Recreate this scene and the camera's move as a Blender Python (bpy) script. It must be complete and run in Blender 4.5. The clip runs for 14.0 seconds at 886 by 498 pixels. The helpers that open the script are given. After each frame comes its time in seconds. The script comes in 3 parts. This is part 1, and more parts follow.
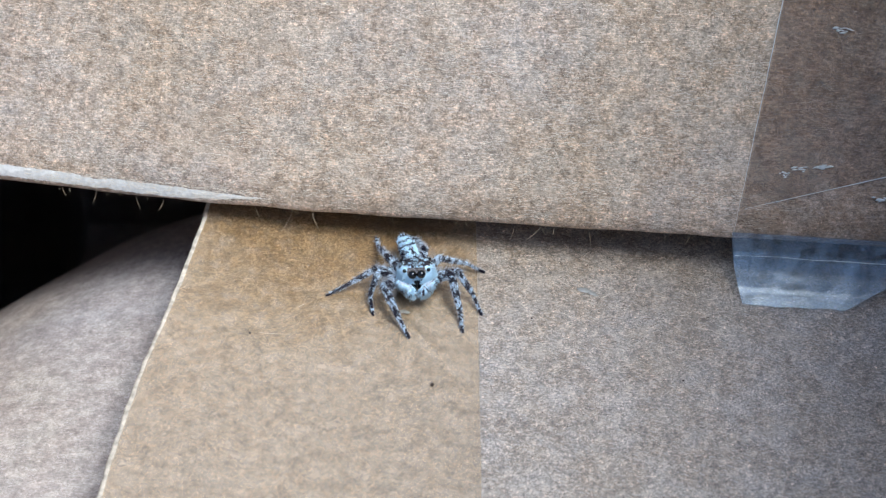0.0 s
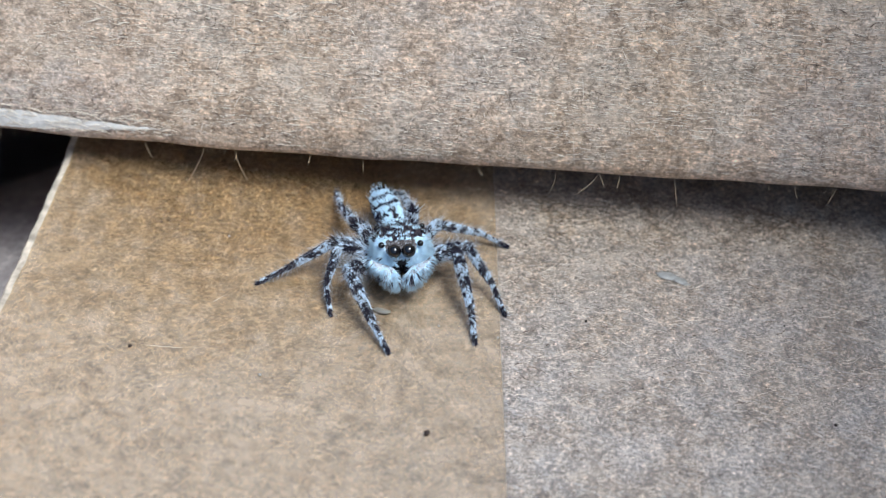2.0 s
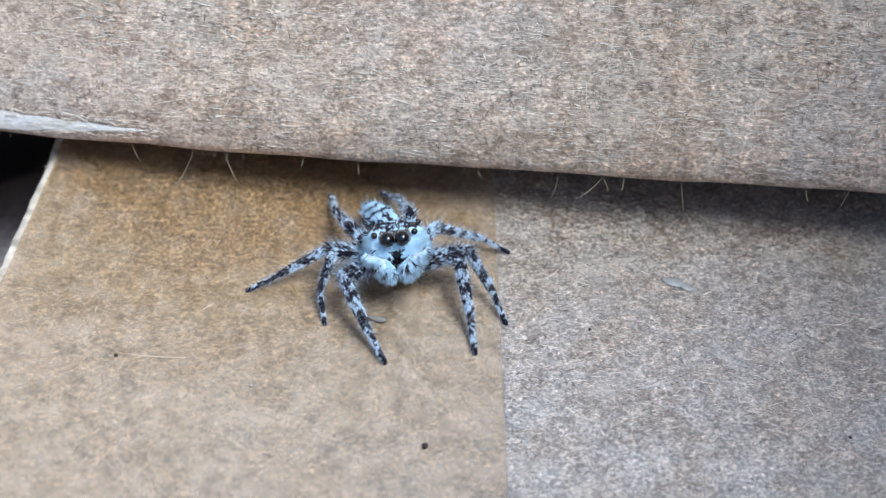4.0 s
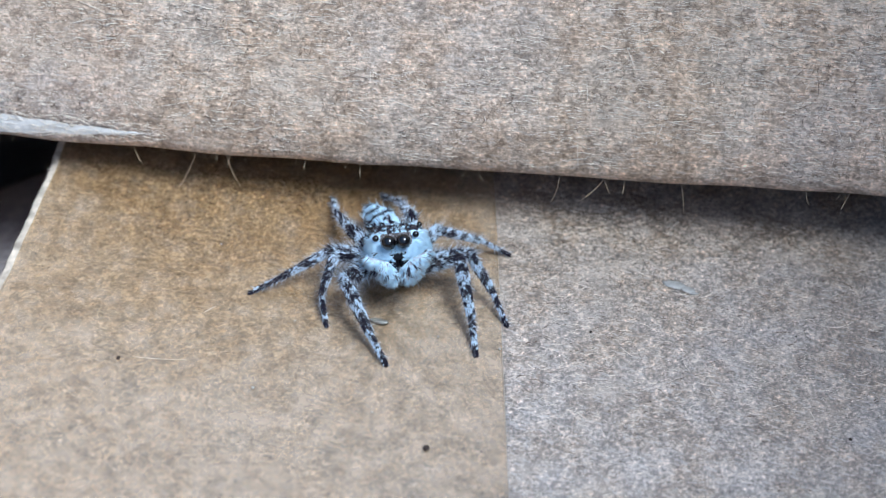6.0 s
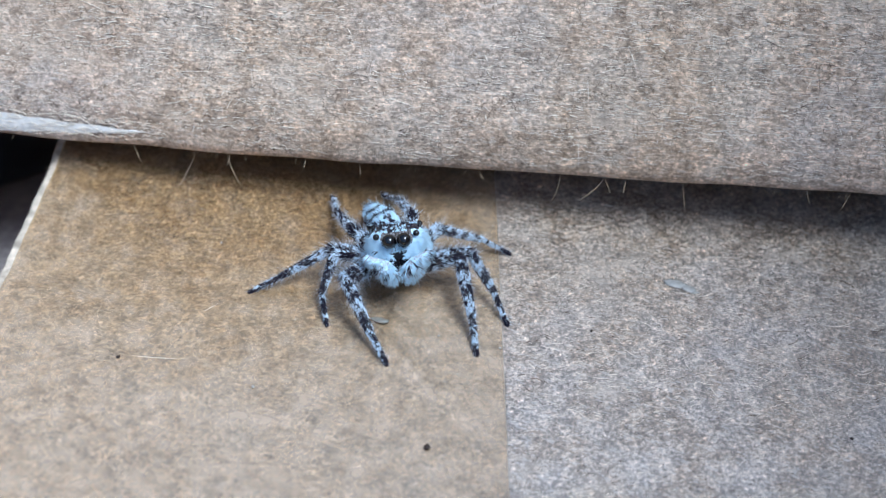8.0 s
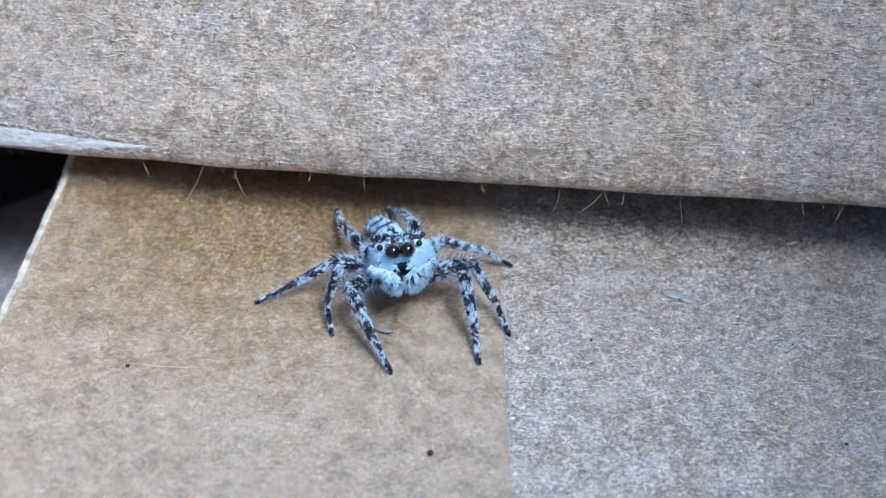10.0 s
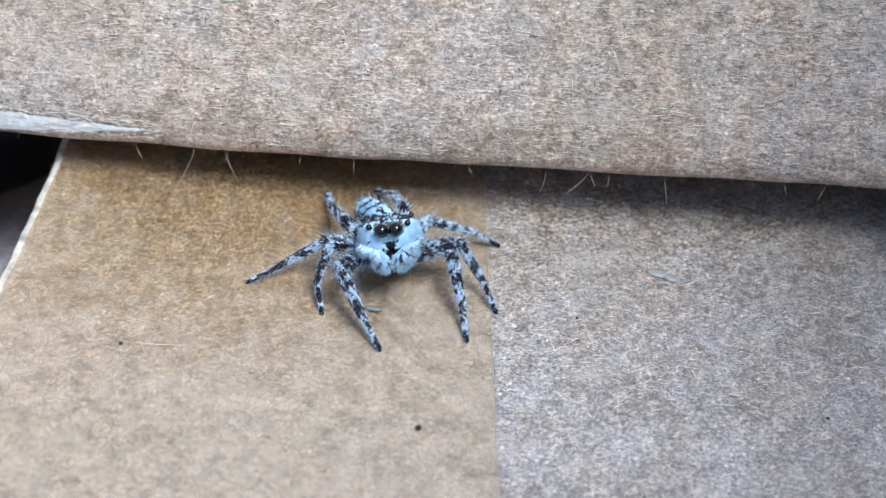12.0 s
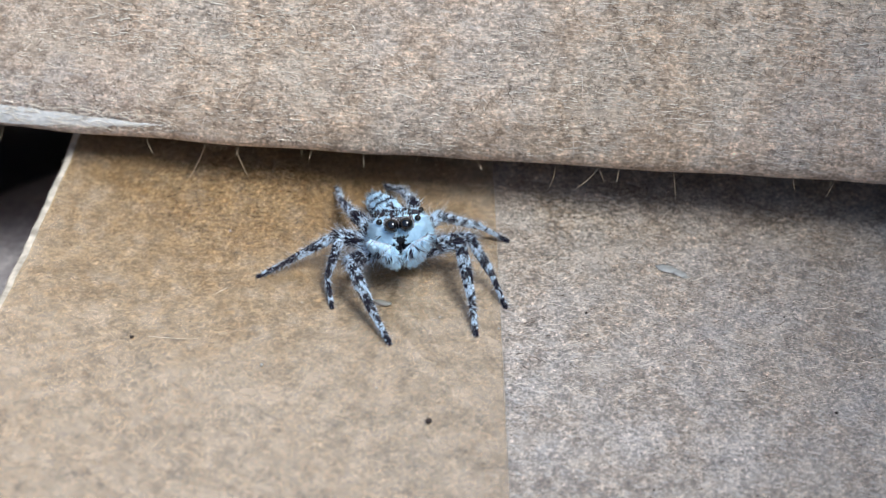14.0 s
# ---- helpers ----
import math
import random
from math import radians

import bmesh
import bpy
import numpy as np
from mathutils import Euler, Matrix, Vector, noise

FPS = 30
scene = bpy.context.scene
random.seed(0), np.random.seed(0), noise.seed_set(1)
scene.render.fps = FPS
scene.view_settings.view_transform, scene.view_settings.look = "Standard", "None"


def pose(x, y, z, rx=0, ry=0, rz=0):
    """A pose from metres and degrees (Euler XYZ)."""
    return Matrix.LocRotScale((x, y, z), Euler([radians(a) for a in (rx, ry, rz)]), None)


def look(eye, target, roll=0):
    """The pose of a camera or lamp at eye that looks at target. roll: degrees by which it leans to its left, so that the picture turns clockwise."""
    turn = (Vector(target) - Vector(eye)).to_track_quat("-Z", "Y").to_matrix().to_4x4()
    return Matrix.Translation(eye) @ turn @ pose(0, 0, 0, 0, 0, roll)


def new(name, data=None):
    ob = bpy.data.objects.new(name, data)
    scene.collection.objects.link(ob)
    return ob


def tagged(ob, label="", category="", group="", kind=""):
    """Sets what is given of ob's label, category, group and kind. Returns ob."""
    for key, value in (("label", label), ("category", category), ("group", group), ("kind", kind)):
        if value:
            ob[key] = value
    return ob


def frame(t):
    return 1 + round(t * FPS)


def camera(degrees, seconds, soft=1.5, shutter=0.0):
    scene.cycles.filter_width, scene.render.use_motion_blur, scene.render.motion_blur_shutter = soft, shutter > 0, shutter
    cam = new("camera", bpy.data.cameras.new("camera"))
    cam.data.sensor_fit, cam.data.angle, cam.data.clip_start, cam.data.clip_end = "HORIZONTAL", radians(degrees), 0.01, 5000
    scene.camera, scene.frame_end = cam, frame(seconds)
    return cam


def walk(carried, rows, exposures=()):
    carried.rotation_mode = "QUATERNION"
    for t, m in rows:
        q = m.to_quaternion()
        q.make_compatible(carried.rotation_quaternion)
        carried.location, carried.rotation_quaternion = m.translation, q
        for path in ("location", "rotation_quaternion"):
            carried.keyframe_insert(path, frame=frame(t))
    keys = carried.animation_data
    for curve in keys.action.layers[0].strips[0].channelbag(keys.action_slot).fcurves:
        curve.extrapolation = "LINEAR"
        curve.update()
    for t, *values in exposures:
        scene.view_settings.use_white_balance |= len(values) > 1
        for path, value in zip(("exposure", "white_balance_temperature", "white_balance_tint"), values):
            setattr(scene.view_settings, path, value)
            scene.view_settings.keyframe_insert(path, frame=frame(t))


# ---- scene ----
# The walk, in millimetres and degrees: seconds, eye, turn.
MM = 0.001
cam = camera(26.0, 14.0, soft=1.2)
PATH = [
    (0, -0.255, -112.674, 115.893, 45.568, -1.902, 0.619),
    (0.5, -0.745, -91.286, 93.765, 45.913, -2.228, 0.319),
    (1, -0.829, -78.677, 81.896, 45.443, -2.428, 0.166),
    (1.5, -0.851, -74.063, 78.010, 44.747, -2.529, 0.135),
    (2, -0.666, -69.354, 73.474, 44.386, -2.513, 0.150),
    (2.5, -0.723, -67.398, 71.236, 44.369, -2.578, 0.081),
    (3, -0.754, -66.972, 70.621, 44.628, -2.603, -0.010),
    (5.5, -0.744, -66.833, 71.073, 44.594, -2.582, 0.039),
    (6, -0.693, -67.112, 70.907, 44.747, -2.541, 0.047),
    (6.5, -0.796, -67.310, 70.553, 45.000, -2.604, 0.000),
    (7, -0.763, -67.018, 70.842, 44.727, -2.596, 0.034),
    (7.5, -0.714, -67.093, 70.665, 44.785, -2.557, 0.060),
    (8, -0.794, -66.950, 70.813, 44.682, -2.591, 0.031),
    (10.5, -1.065, -69.811, 71.544, 45.770, -2.514, -0.178),
    (11, -0.672, -70.402, 71.513, 45.755, -2.513, -0.403),
    (11.5, -0.640, -71.179, 71.400, 45.972, -2.534, -0.412),
    (12, -0.622, -71.238, 71.702, 45.810, -2.521, -0.258),
    (12.5, -0.836, -71.619, 71.639, 45.957, -2.582, -0.211),
    (13, -0.733, -71.426, 71.549, 45.882, -2.528, -0.100),
    (13.5, -0.825, -71.426, 71.644, 45.789, -2.520, -0.106),
    (14, -0.992, -71.883, 71.493, 45.985, -2.549, -0.121),
]
EXPOSURE, TINT = 0.63, 1
BALANCE = [(0.0, 0.02, 5500), (1.5, -0.05, 5650), (2.5, -0.05, 5550), (3.0, 0.05, 5350), (5.5, 0.0, 5200), (8.2, -0.03, 5100),
           (10.5, 0.0, 4800), (11.0, 0.0, 4800), (11.5, 0.08, 4950), (12.0, 0.13, 5150), (13.0, 0.13, 5350), (13.5, 0.08, 5450), (14.0, 0.0, 5600)]
walk(cam, [(t, pose(x * MM, y * MM, z * MM, rx, ry, rz)) for t, x, y, z, rx, ry, rz in PATH],
     [(t, EXPOSURE + stops, kelvin, TINT) for t, stops, kelvin in BALANCE])

# ---- daylight: open shade under a bright sky ----
world = bpy.data.worlds.new("sky")
scene.world = world
world.use_nodes = True
_bg = world.node_tree.nodes["Background"]
_sky = world.node_tree.nodes.new("ShaderNodeTexSky")
_sky.sky_type = "NISHITA"
_sky.sun_disc = False
_sky.sun_elevation = radians(67.3)
_sky.sun_rotation = radians(118.6)
_sky.air_density, _sky.dust_density, _sky.ozone_density = 1.0, 3.0, 1.0
world.node_tree.links.new(_sky.outputs["Color"], _bg.inputs["Color"])
_bg.inputs["Strength"].default_value = 0.115
_sun = new("sun", bpy.data.lights.new("sun", "SUN"))
_sun.data.energy, _sun.data.angle, _sun.data.color = 2.3, radians(30), (1.0, 0.97, 0.93)
_sun.matrix_world = look((0.66, -0.36, 1.80), (0, 0, 0))


# ---- materials ----
class Nodes:
    """Short hand for one node material; lengths in its textures are millimetres."""

    def __init__(self, name):
        self.mat = bpy.data.materials.new(name)
        self.mat.use_nodes = True
        self.tree = self.mat.node_tree
        self.bsdf = self.tree.nodes["Principled BSDF"]
        self.out = self.tree.nodes["Material Output"]

    def add(self, kind):
        return self.tree.nodes.new(kind)

    def link(self, a, b):
        self.tree.links.new(a, b)

    def coords(self, stretch=(1, 1, 1), turn=0, slant=0, squash=1.0):
        """Object space in millimetres, laid level by slant, turned in that plane, then stretched."""
        tex = self.add("ShaderNodeTexCoord")
        level, m = self.add("ShaderNodeMapping"), self.add("ShaderNodeMapping")
        level.inputs["Rotation"].default_value = (radians(-slant), 0, 0)
        level.inputs["Scale"].default_value = (1, squash, 1)
        m.vector_type = "TEXTURE"
        m.inputs["Scale"].default_value = [0.001 / v for v in stretch]
        m.inputs["Rotation"].default_value = (0, 0, radians(turn))
        self.link(tex.outputs["Object"], level.inputs["Vector"])
        self.link(level.outputs["Vector"], m.inputs["Vector"])
        return m.outputs["Vector"]

    def noise(self, scale, detail=3, rough=0.55, stretch=(1, 1, 1), turn=0, slant=0, squash=1.0):
        n = self.add("ShaderNodeTexNoise")
        n.inputs["Scale"].default_value, n.inputs["Detail"].default_value, n.inputs["Roughness"].default_value = scale, detail, rough
        self.link(self.coords(stretch, turn, slant, squash), n.inputs["Vector"])
        return n.outputs["Fac"]

    def lines(self, scale, stretch, turn, slant, width, gap_scale, gap):
        """Thin broken lines: 1 on them, 0 between."""
        line = self.ramp(self.noise(scale, 2, 0.5, stretch, turn, slant), (0.5 - width, 0.0), (0.5, 1.0), (0.5 + width, 0.0))
        keep = self.ramp(self.noise(gap_scale, 2, 0.5, turn=turn, slant=slant), (gap, 0.0), (gap + 0.06, 0.9))
        return self.mix(line, keep, 1.0, "MULTIPLY")

    def ramp(self, fac, *stops):
        r = self.add("ShaderNodeValToRGB")
        e = r.color_ramp.elements
        while len(e) < len(stops):
            e.new(0.5)
        for el, (at, col) in zip(e, stops):
            el.position = at
            el.color = (*col, 1) if isinstance(col, tuple) else (col, col, col, 1)
        self.link(fac, r.inputs["Fac"])
        return r.outputs["Color"]

    def mix(self, a, b, fac, blend="MIX"):
        m = self.add("ShaderNodeMix")
        m.data_type, m.blend_type = "RGBA", blend
        for sock, v in ((m.inputs[0], fac), (m.inputs[6], a), (m.inputs[7], b)):
            if isinstance(v, bpy.types.NodeSocket):
                self.link(v, sock)
            else:
                sock.default_value = (*v, 1) if isinstance(v, tuple) else v
        return m.outputs[2]

    def bump(self, height, strength, distance):
        b = self.add("ShaderNodeBump")
        b.inputs["Strength"].default_value, b.inputs["Distance"].default_value = strength, distance * MM
        self.link(height, b.inputs["Height"])
        self.link(b.outputs["Normal"], self.bsdf.inputs["Normal"])
        return b

    def done(self, color=None, rough=None, spec=0.3):
        if color is not None:
            if isinstance(color, tuple):
                self.bsdf.inputs["Base Color"].default_value = (*color, 1)
            else:
                self.link(color, self.bsdf.inputs["Base Color"])
        if rough is not None:
            if isinstance(rough, float):
                self.bsdf.inputs["Roughness"].default_value = rough
            else:
                self.link(rough, self.bsdf.inputs["Roughness"])
        self.bsdf.inputs["Specular IOR Level"].default_value = spec
        return self.mat


def kraft(name, light, mid, dark, along, across, turns, slant=0.0, relief=0.8, grey=(0.42, 0.37, 0.33), greyed=0.55, squash=1.0, gloss=(0.55, 0.80), spec=0.3, fuzz=1.0, grit=0.8, ior=1.5):
    """Kraft liner board: cloudy tone, pale and dark fibres lying mostly one way, felt-like relief."""
    n = Nodes(name)
    cloud = n.noise(0.10, 3, 0.6)
    blotch = n.noise(1.5, 5, 0.72, squash=squash)
    lie = (along, across, across)
    loose = (along * 1.7, across, across)
    f1 = n.noise(2.6, 4, 0.65, lie, turns[0], slant, squash)
    f2 = n.noise(2.9, 4, 0.65, loose, turns[1], slant, squash)
    f3 = n.noise(2.7, 4, 0.65, loose, turns[2], slant, squash)
    fleck = n.noise(3.8, 3, 0.7, squash=squash)
    c = n.ramp(blotch, (0.36, tuple(0.5 * a + 0.5 * b for a, b in zip(mid, dark))), (0.5, mid), (0.64, tuple(0.45 * a + 0.55 * b for a, b in zip(mid, light))))
    c = n.mix(c, grey, n.ramp(n.noise(0.33, 4, 0.65), (0.44, 0.0), (0.62, greyed)))
    c = n.mix(c, n.ramp(f1, (0.36, 0.76), (0.49, 0.97), (0.56, 1.06), (0.61, 1.60)), 0.85 * fuzz, "MULTIPLY")
    c = n.mix(c, n.ramp(f2, (0.34, 0.68), (0.46, 0.97), (0.57, 1.06), (0.63, 1.50)), 0.75 * fuzz, "MULTIPLY")
    c = n.mix(c, n.ramp(f3, (0.33, 0.62), (0.43, 1.0), (0.66, 1.25)), 0.75 * fuzz, "MULTIPLY")
    c = n.mix(c, n.ramp(cloud, (0.3, 0.88), (0.7, 1.10)), 1.0, "MULTIPLY")
    c = n.mix(c, n.ramp(fleck, (0.37, 0.70), (0.48, 0.96), (0.60, 1.42)), 0.85 * fuzz, "MULTIPLY")
    c = n.mix(c, n.ramp(n.noise(6.2, 1, 0.5, squash=squash), (0.36, 0.70), (0.5, 0.98), (0.64, 1.40)), grit, "MULTIPLY")
    bleached = tuple(0.6 * v + 0.4 * (0.62 * light[0] + 0.38 * light[2]) for v in light)
    c = n.mix(c, tuple(1.15 * v for v in bleached), n.ramp(n.noise(3.2, 3, 0.65, (0.55, 1.6, 1.6), -turns[0], slant, squash), (0.54, 0.0), (0.64, 0.75 * fuzz)))
    c = n.mix(c, n.ramp(n.noise(0.9, 3, 0.6, squash=squash), (0.38, 0.84), (0.5, 1.0), (0.62, 1.20)), 1.0, "MULTIPLY")
    # warm and mauve drifts, rubbed pale patches, single pale fibres, hair cracks
    c = n.mix(c, n.ramp(n.noise(0.045, 2, 0.5), (0.38, (1.03, 0.99, 0.93)), (0.62, (0.97, 0.98, 1.03))), 1.0, "MULTIPLY")
    c = n.mix(c, light, n.ramp(n.noise(0.22, 4, 0.7, (0.6, 1.4, 1.4), turns[0], slant), (0.56, 0.0), (0.72, 0.55 * fuzz)))
    c = n.mix(c, tuple(min(0.9, v * 1.35) for v in light), n.lines(1.9, (along * 0.55, across * 1.3, across * 1.3), turns[0], slant, 0.030, 1.3, 0.48))
    c = n.mix(c, dark, n.lines(1.5, (1.25, 1.0, 1.0), turns[2], slant, 0.020, 0.9, 0.49))
    h = n.mix(n.mix(f1, f2, 0.5), n.mix(f3, fleck, 0.5), 0.5)
    n.bump(h, relief, 0.22)
    n.bsdf.inputs["IOR"].default_value = ior
    return n.done(c, n.ramp(blotch, (0.2, gloss[0]), (0.8, gloss[1])), spec)


def tape_film(name, tint, dry, gloss_rough, haze, shine, milky=(0.82, 0.74, 0.60), soaked_shade=None, thin=0.12):
    """Clear packing tape: lets the board through, tinted where the glue wets it, with a sheen."""
    n = Nodes(name)
    spots = n.noise(0.75, 3, 0.6)
    fine = n.noise(1.6, 3, 0.6)
    wet = n.ramp(n.mix(spots, fine, 0.35), (0.50, tint), (0.60, dry))
    if soaked_shade:
        # one ragged amber patch: glue tint with the lip's shade painted in
        (cx, cy, reach), amber = soaked_shade
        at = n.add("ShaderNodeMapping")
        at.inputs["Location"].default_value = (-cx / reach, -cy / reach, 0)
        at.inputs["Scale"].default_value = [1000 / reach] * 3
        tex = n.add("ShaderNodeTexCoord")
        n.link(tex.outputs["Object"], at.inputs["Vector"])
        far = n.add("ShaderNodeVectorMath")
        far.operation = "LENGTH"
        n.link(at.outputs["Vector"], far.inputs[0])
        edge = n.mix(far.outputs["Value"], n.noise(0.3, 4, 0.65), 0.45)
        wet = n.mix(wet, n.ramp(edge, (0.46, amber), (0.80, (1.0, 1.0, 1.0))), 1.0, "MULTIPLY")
    clear = n.add("ShaderNodeBsdfTransparent")
    n.link(wet, clear.inputs["Color"])
    milk = n.add("ShaderNodeBsdfDiffuse")
    milk.inputs["Color"].default_value = (*milky, 1)
    gloss = n.add("ShaderNodeBsdfGlossy")
    gloss.inputs["Roughness"].default_value = gloss_rough
    bump = n.add("ShaderNodeBump")
    bump.inputs["Strength"].default_value, bump.inputs["Distance"].default_value = 0.35, 0.12 * MM
    n.link(n.noise(0.8, 3, 0.6), bump.inputs["Height"])
    n.link(bump.outputs["Normal"], gloss.inputs["Normal"])
    facing = n.add("ShaderNodeLayerWeight")
    facing.inputs["Blend"].default_value = 0.25
    sheen = n.ramp(facing.outputs["Facing"], (0.0, 0.04 * shine), (0.45, 0.07 * shine), (1.0, 0.75))
    a, b = n.add("ShaderNodeMixShader"), n.add("ShaderNodeMixShader")
    cloudy = n.ramp(n.mix(spots, fine, 0.4), (0.42, thin * haze), (0.62, haze))
    if soaked_shade:
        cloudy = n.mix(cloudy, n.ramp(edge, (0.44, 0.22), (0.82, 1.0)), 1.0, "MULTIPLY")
    n.link(cloudy, a.inputs[0])
    n.link(clear.outputs[0], a.inputs[1])
    n.link(milk.outputs[0], a.inputs[2])
    n.link(sheen, b.inputs[0])
    n.link(a.outputs[0], b.inputs[1])
    n.link(gloss.outputs[0], b.inputs[2])
    n.link(b.outputs[0], n.out.inputs["Surface"])
    return n.mat


def plain(name, color, rough=0.6, spec=0.3, vary=0.25, scale=3.0, coat=0.0):
    n = Nodes(name)
    f = n.noise(scale, 3, 0.6)
    c = n.mix(color, n.ramp(f, (0.3, 1 - vary), (0.7, 1 + vary * 0.4)), 1.0, "MULTIPLY")
    n.bsdf.inputs["Coat Weight"].default_value = coat
    return n.done(c, rough, spec)


KRAFT_UP = kraft("kraft_upper", (0.57, 0.45, 0.34), (0.405, 0.302, 0.22), (0.19, 0.13, 0.085), 0.5, 2.6, (2, -28, 37), 60.0, grey=(0.43, 0.37, 0.315), grit=0.6, fuzz=0.8)
KRAFT_LOW = kraft("kraft_lower", (0.50, 0.41, 0.325), (0.25, 0.187, 0.134), (0.08, 0.053, 0.033), 1.0, 1.9, (15, 75, -45), 0.0, 0.75, grey=(0.38, 0.335, 0.30), greyed=0.5, squash=0.85, gloss=(0.25, 0.42), spec=1.0, grit=1.0, ior=1.7)
KRAFT_IN = kraft("kraft_inner", (0.40, 0.34, 0.31), (0.33, 0.275, 0.245), (0.25, 0.20, 0.175), 0.7, 1.6, (0, 60, -50), relief=0.3, fuzz=0.4, grit=0.2)
RIM = plain("rubbed_liner_edge", (0.58, 0.49, 0.39), 0.85, 0.15, 0.5, 1.1)
PULP = plain("torn_paper_pulp", (0.86, 0.82, 0.77), 0.9, 0.1, 0.2, 2.5)
FIBRE_PALE = plain("pale_fibre", (0.86, 0.76, 0.63), 0.4, 0.3, 0.2)
FIBRE_TAN = plain("tan_fibre", (0.60, 0.46, 0.30), 0.4, 0.4, 0.3)
FIBRE_DARK = plain("dark_fibre", (0.11, 0.07, 0.045), 0.7, 0.2, 0.2)
# amber patch sits below the lip: wet glue plus painted shade, less milk
TAPE_LOW = tape_film("tape_wetting_board", (0.996, 0.970, 0.92), (1.0, 0.99, 0.98), 0.28, 0.32, 1.7, (0.74, 0.565, 0.385), thin=0.2, soaked_shade=((-9.0, 8.0, 15.0), (0.95, 0.91, 0.83)))
TAPE_UP = tape_film("tape_clear", (0.925, 0.90, 0.88), (0.94, 0.92, 0.905), 0.20, 0.04, 0.4)
# hanging film: the sky's blue reflection is painted into tint and milk
TAPE_LOOSE = tape_film("tape_hanging", (0.84, 0.90, 0.97), (0.92, 0.95, 0.98), 0.34, 0.20, 1.6, (0.45, 0.62, 0.86))
TAPE_EDGE = plain("tape_cut_edge", (0.80, 0.80, 0.78), 0.4, 0.5, 0.1)
FILM_EDGE = plain("tape_side", (0.50, 0.44, 0.38), 0.4, 0.4, 0.3, 0.6)
HUSK = plain("husk_skin", (0.50, 0.47, 0.41), 0.3, 0.5, 0.2)
HUSK.node_tree.nodes["Principled BSDF"].inputs["Transmission Weight"].default_value = 0.6
SPECK = plain("dark_speck", (0.05, 0.035, 0.03), 0.7, 0.2, 0.3)
FLAKE = plain("pale_flake", (0.46, 0.43, 0.39), 0.5, 0.4, 0.4, 1.5)
SOIL = plain("ground_earth", (0.18, 0.15, 0.12), 0.9, 0.1, 0.4, 0.05)
CUTICLE = plain("black_cuticle", (0.018, 0.018, 0.022), 0.45, 0.2, 0.3)
HAIR_WHITE = plain("white_hair", (0.66, 0.85, 1.0), 0.5, 0.4, 0.06)
HAIR_PALE = plain("pale_leg_hair", (0.74, 0.86, 1.0), 0.45, 0.4, 0.1)
HAIR_GREY = plain("grey_hair", (0.50, 0.50, 0.54), 0.55, 0.3, 0.2)
HAIR_BLACK = plain("black_hair", (0.016, 0.013, 0.030), 0.5, 0.15, 0.2)
HAIR_TAN = plain("tan_hair", (0.19, 0.155, 0.14), 0.6, 0.3, 0.2)
EYE = plain("eye_lens", (0.002, 0.002, 0.003), 0.03, 0.75, 0.0)
CHEL = plain("chelicera_chitin", (0.006, 0.006, 0.009), 0.55, 0.12, 0.2)


# ---- building ----
def link_mesh(name, verts, faces, mats, parent=None, label="", slots=None, smooth=True):
    """One mesh object from millimetre vertices."""
    me = bpy.data.meshes.new(name)
    me.from_pydata((np.array([tuple(v) for v in verts], float) * MM).tolist(), [], [tuple(int(i) for i in f) for f in faces])
    for m in mats if isinstance(mats, (list, tuple)) else [mats]:
        me.materials.append(m)
    if slots is not None:
        me.polygons.foreach_set("material_index", np.asarray(slots, np.int32))
    me.polygons.foreach_set("use_smooth", np.full(len(me.polygons), smooth))
    me.update()
    ob = new(name, me)
    if parent:
        ob.parent = parent
    if label:
        tagged(ob, label)
    return ob


def thing(name, label, category, **more):
    return tagged(new(name), label, category, **more)


def strips(paths, radii, sides=3):
    """Thin tubes along paths (arrays of points), for fibres and hairs; pointed ends."""
    verts, faces, owner = [], [], []
    base = 0
    for k, (path, rad) in enumerate(zip(paths, radii)):
        path = np.asarray(path, float)
        n = len(path)
        d = np.gradient(path, axis=0)
        d /= np.sqrt((d * d).sum(1))[:, None] + 1e-9
        side = np.cross(d, (0.31, 0.22, 0.93))
        side /= np.sqrt((side * side).sum(1))[:, None] + 1e-9
        upv = np.cross(side, d)
        r = rad * (1 - 0.75 * np.abs(np.linspace(-1, 1, n)))[:, None, None]
        a = (2 * np.pi * np.arange(sides) / sides)[None, :, None]
        ring = path[:, None] + r * (np.cos(a) * side[:, None] + np.sin(a) * upv[:, None])
        verts.append(ring.reshape(-1, 3))
        i, t = np.meshgrid(np.arange(n - 1), np.arange(sides), indexing="ij")
        a0, b0 = base + i * sides + t, base + i * sides + (t + 1) % sides
        faces.append(np.stack([a0, b0, b0 + sides, a0 + sides], -1).reshape(-1, 4))
        owner.append(np.full((n - 1) * sides, k))
        base += n * sides
    return np.concatenate(verts), np.concatenate(faces), np.concatenate(owner)


rng = np.random.default_rng(7)

# ---- the cardboard box: a lower flap, a flap leaning back over it, a sunken inner flap ----
LEAN_BACK = 60.0      # slope of the leaning flap, degrees from level
LIP_Z = 2.80
BOX_RIGHT = 50.0     # where the box ends


def lip_y(x):
    return 6.04 - 0.045 * x + (0.0013 * x * x if x < 0 else 0.0) + LIP_Z - lip_z(x)


def lip_z(x):
    """The lip sinks towards its torn end and rises towards the taped one."""
    return LIP_Z + 0.05 * max(-26.0, min(0.0, x)) + 0.035 * max(0.0, min(28.0, x))


def wave(x, y, s=1.0):
    return noise.noise(Vector((x * s, y * s, 3.1)))


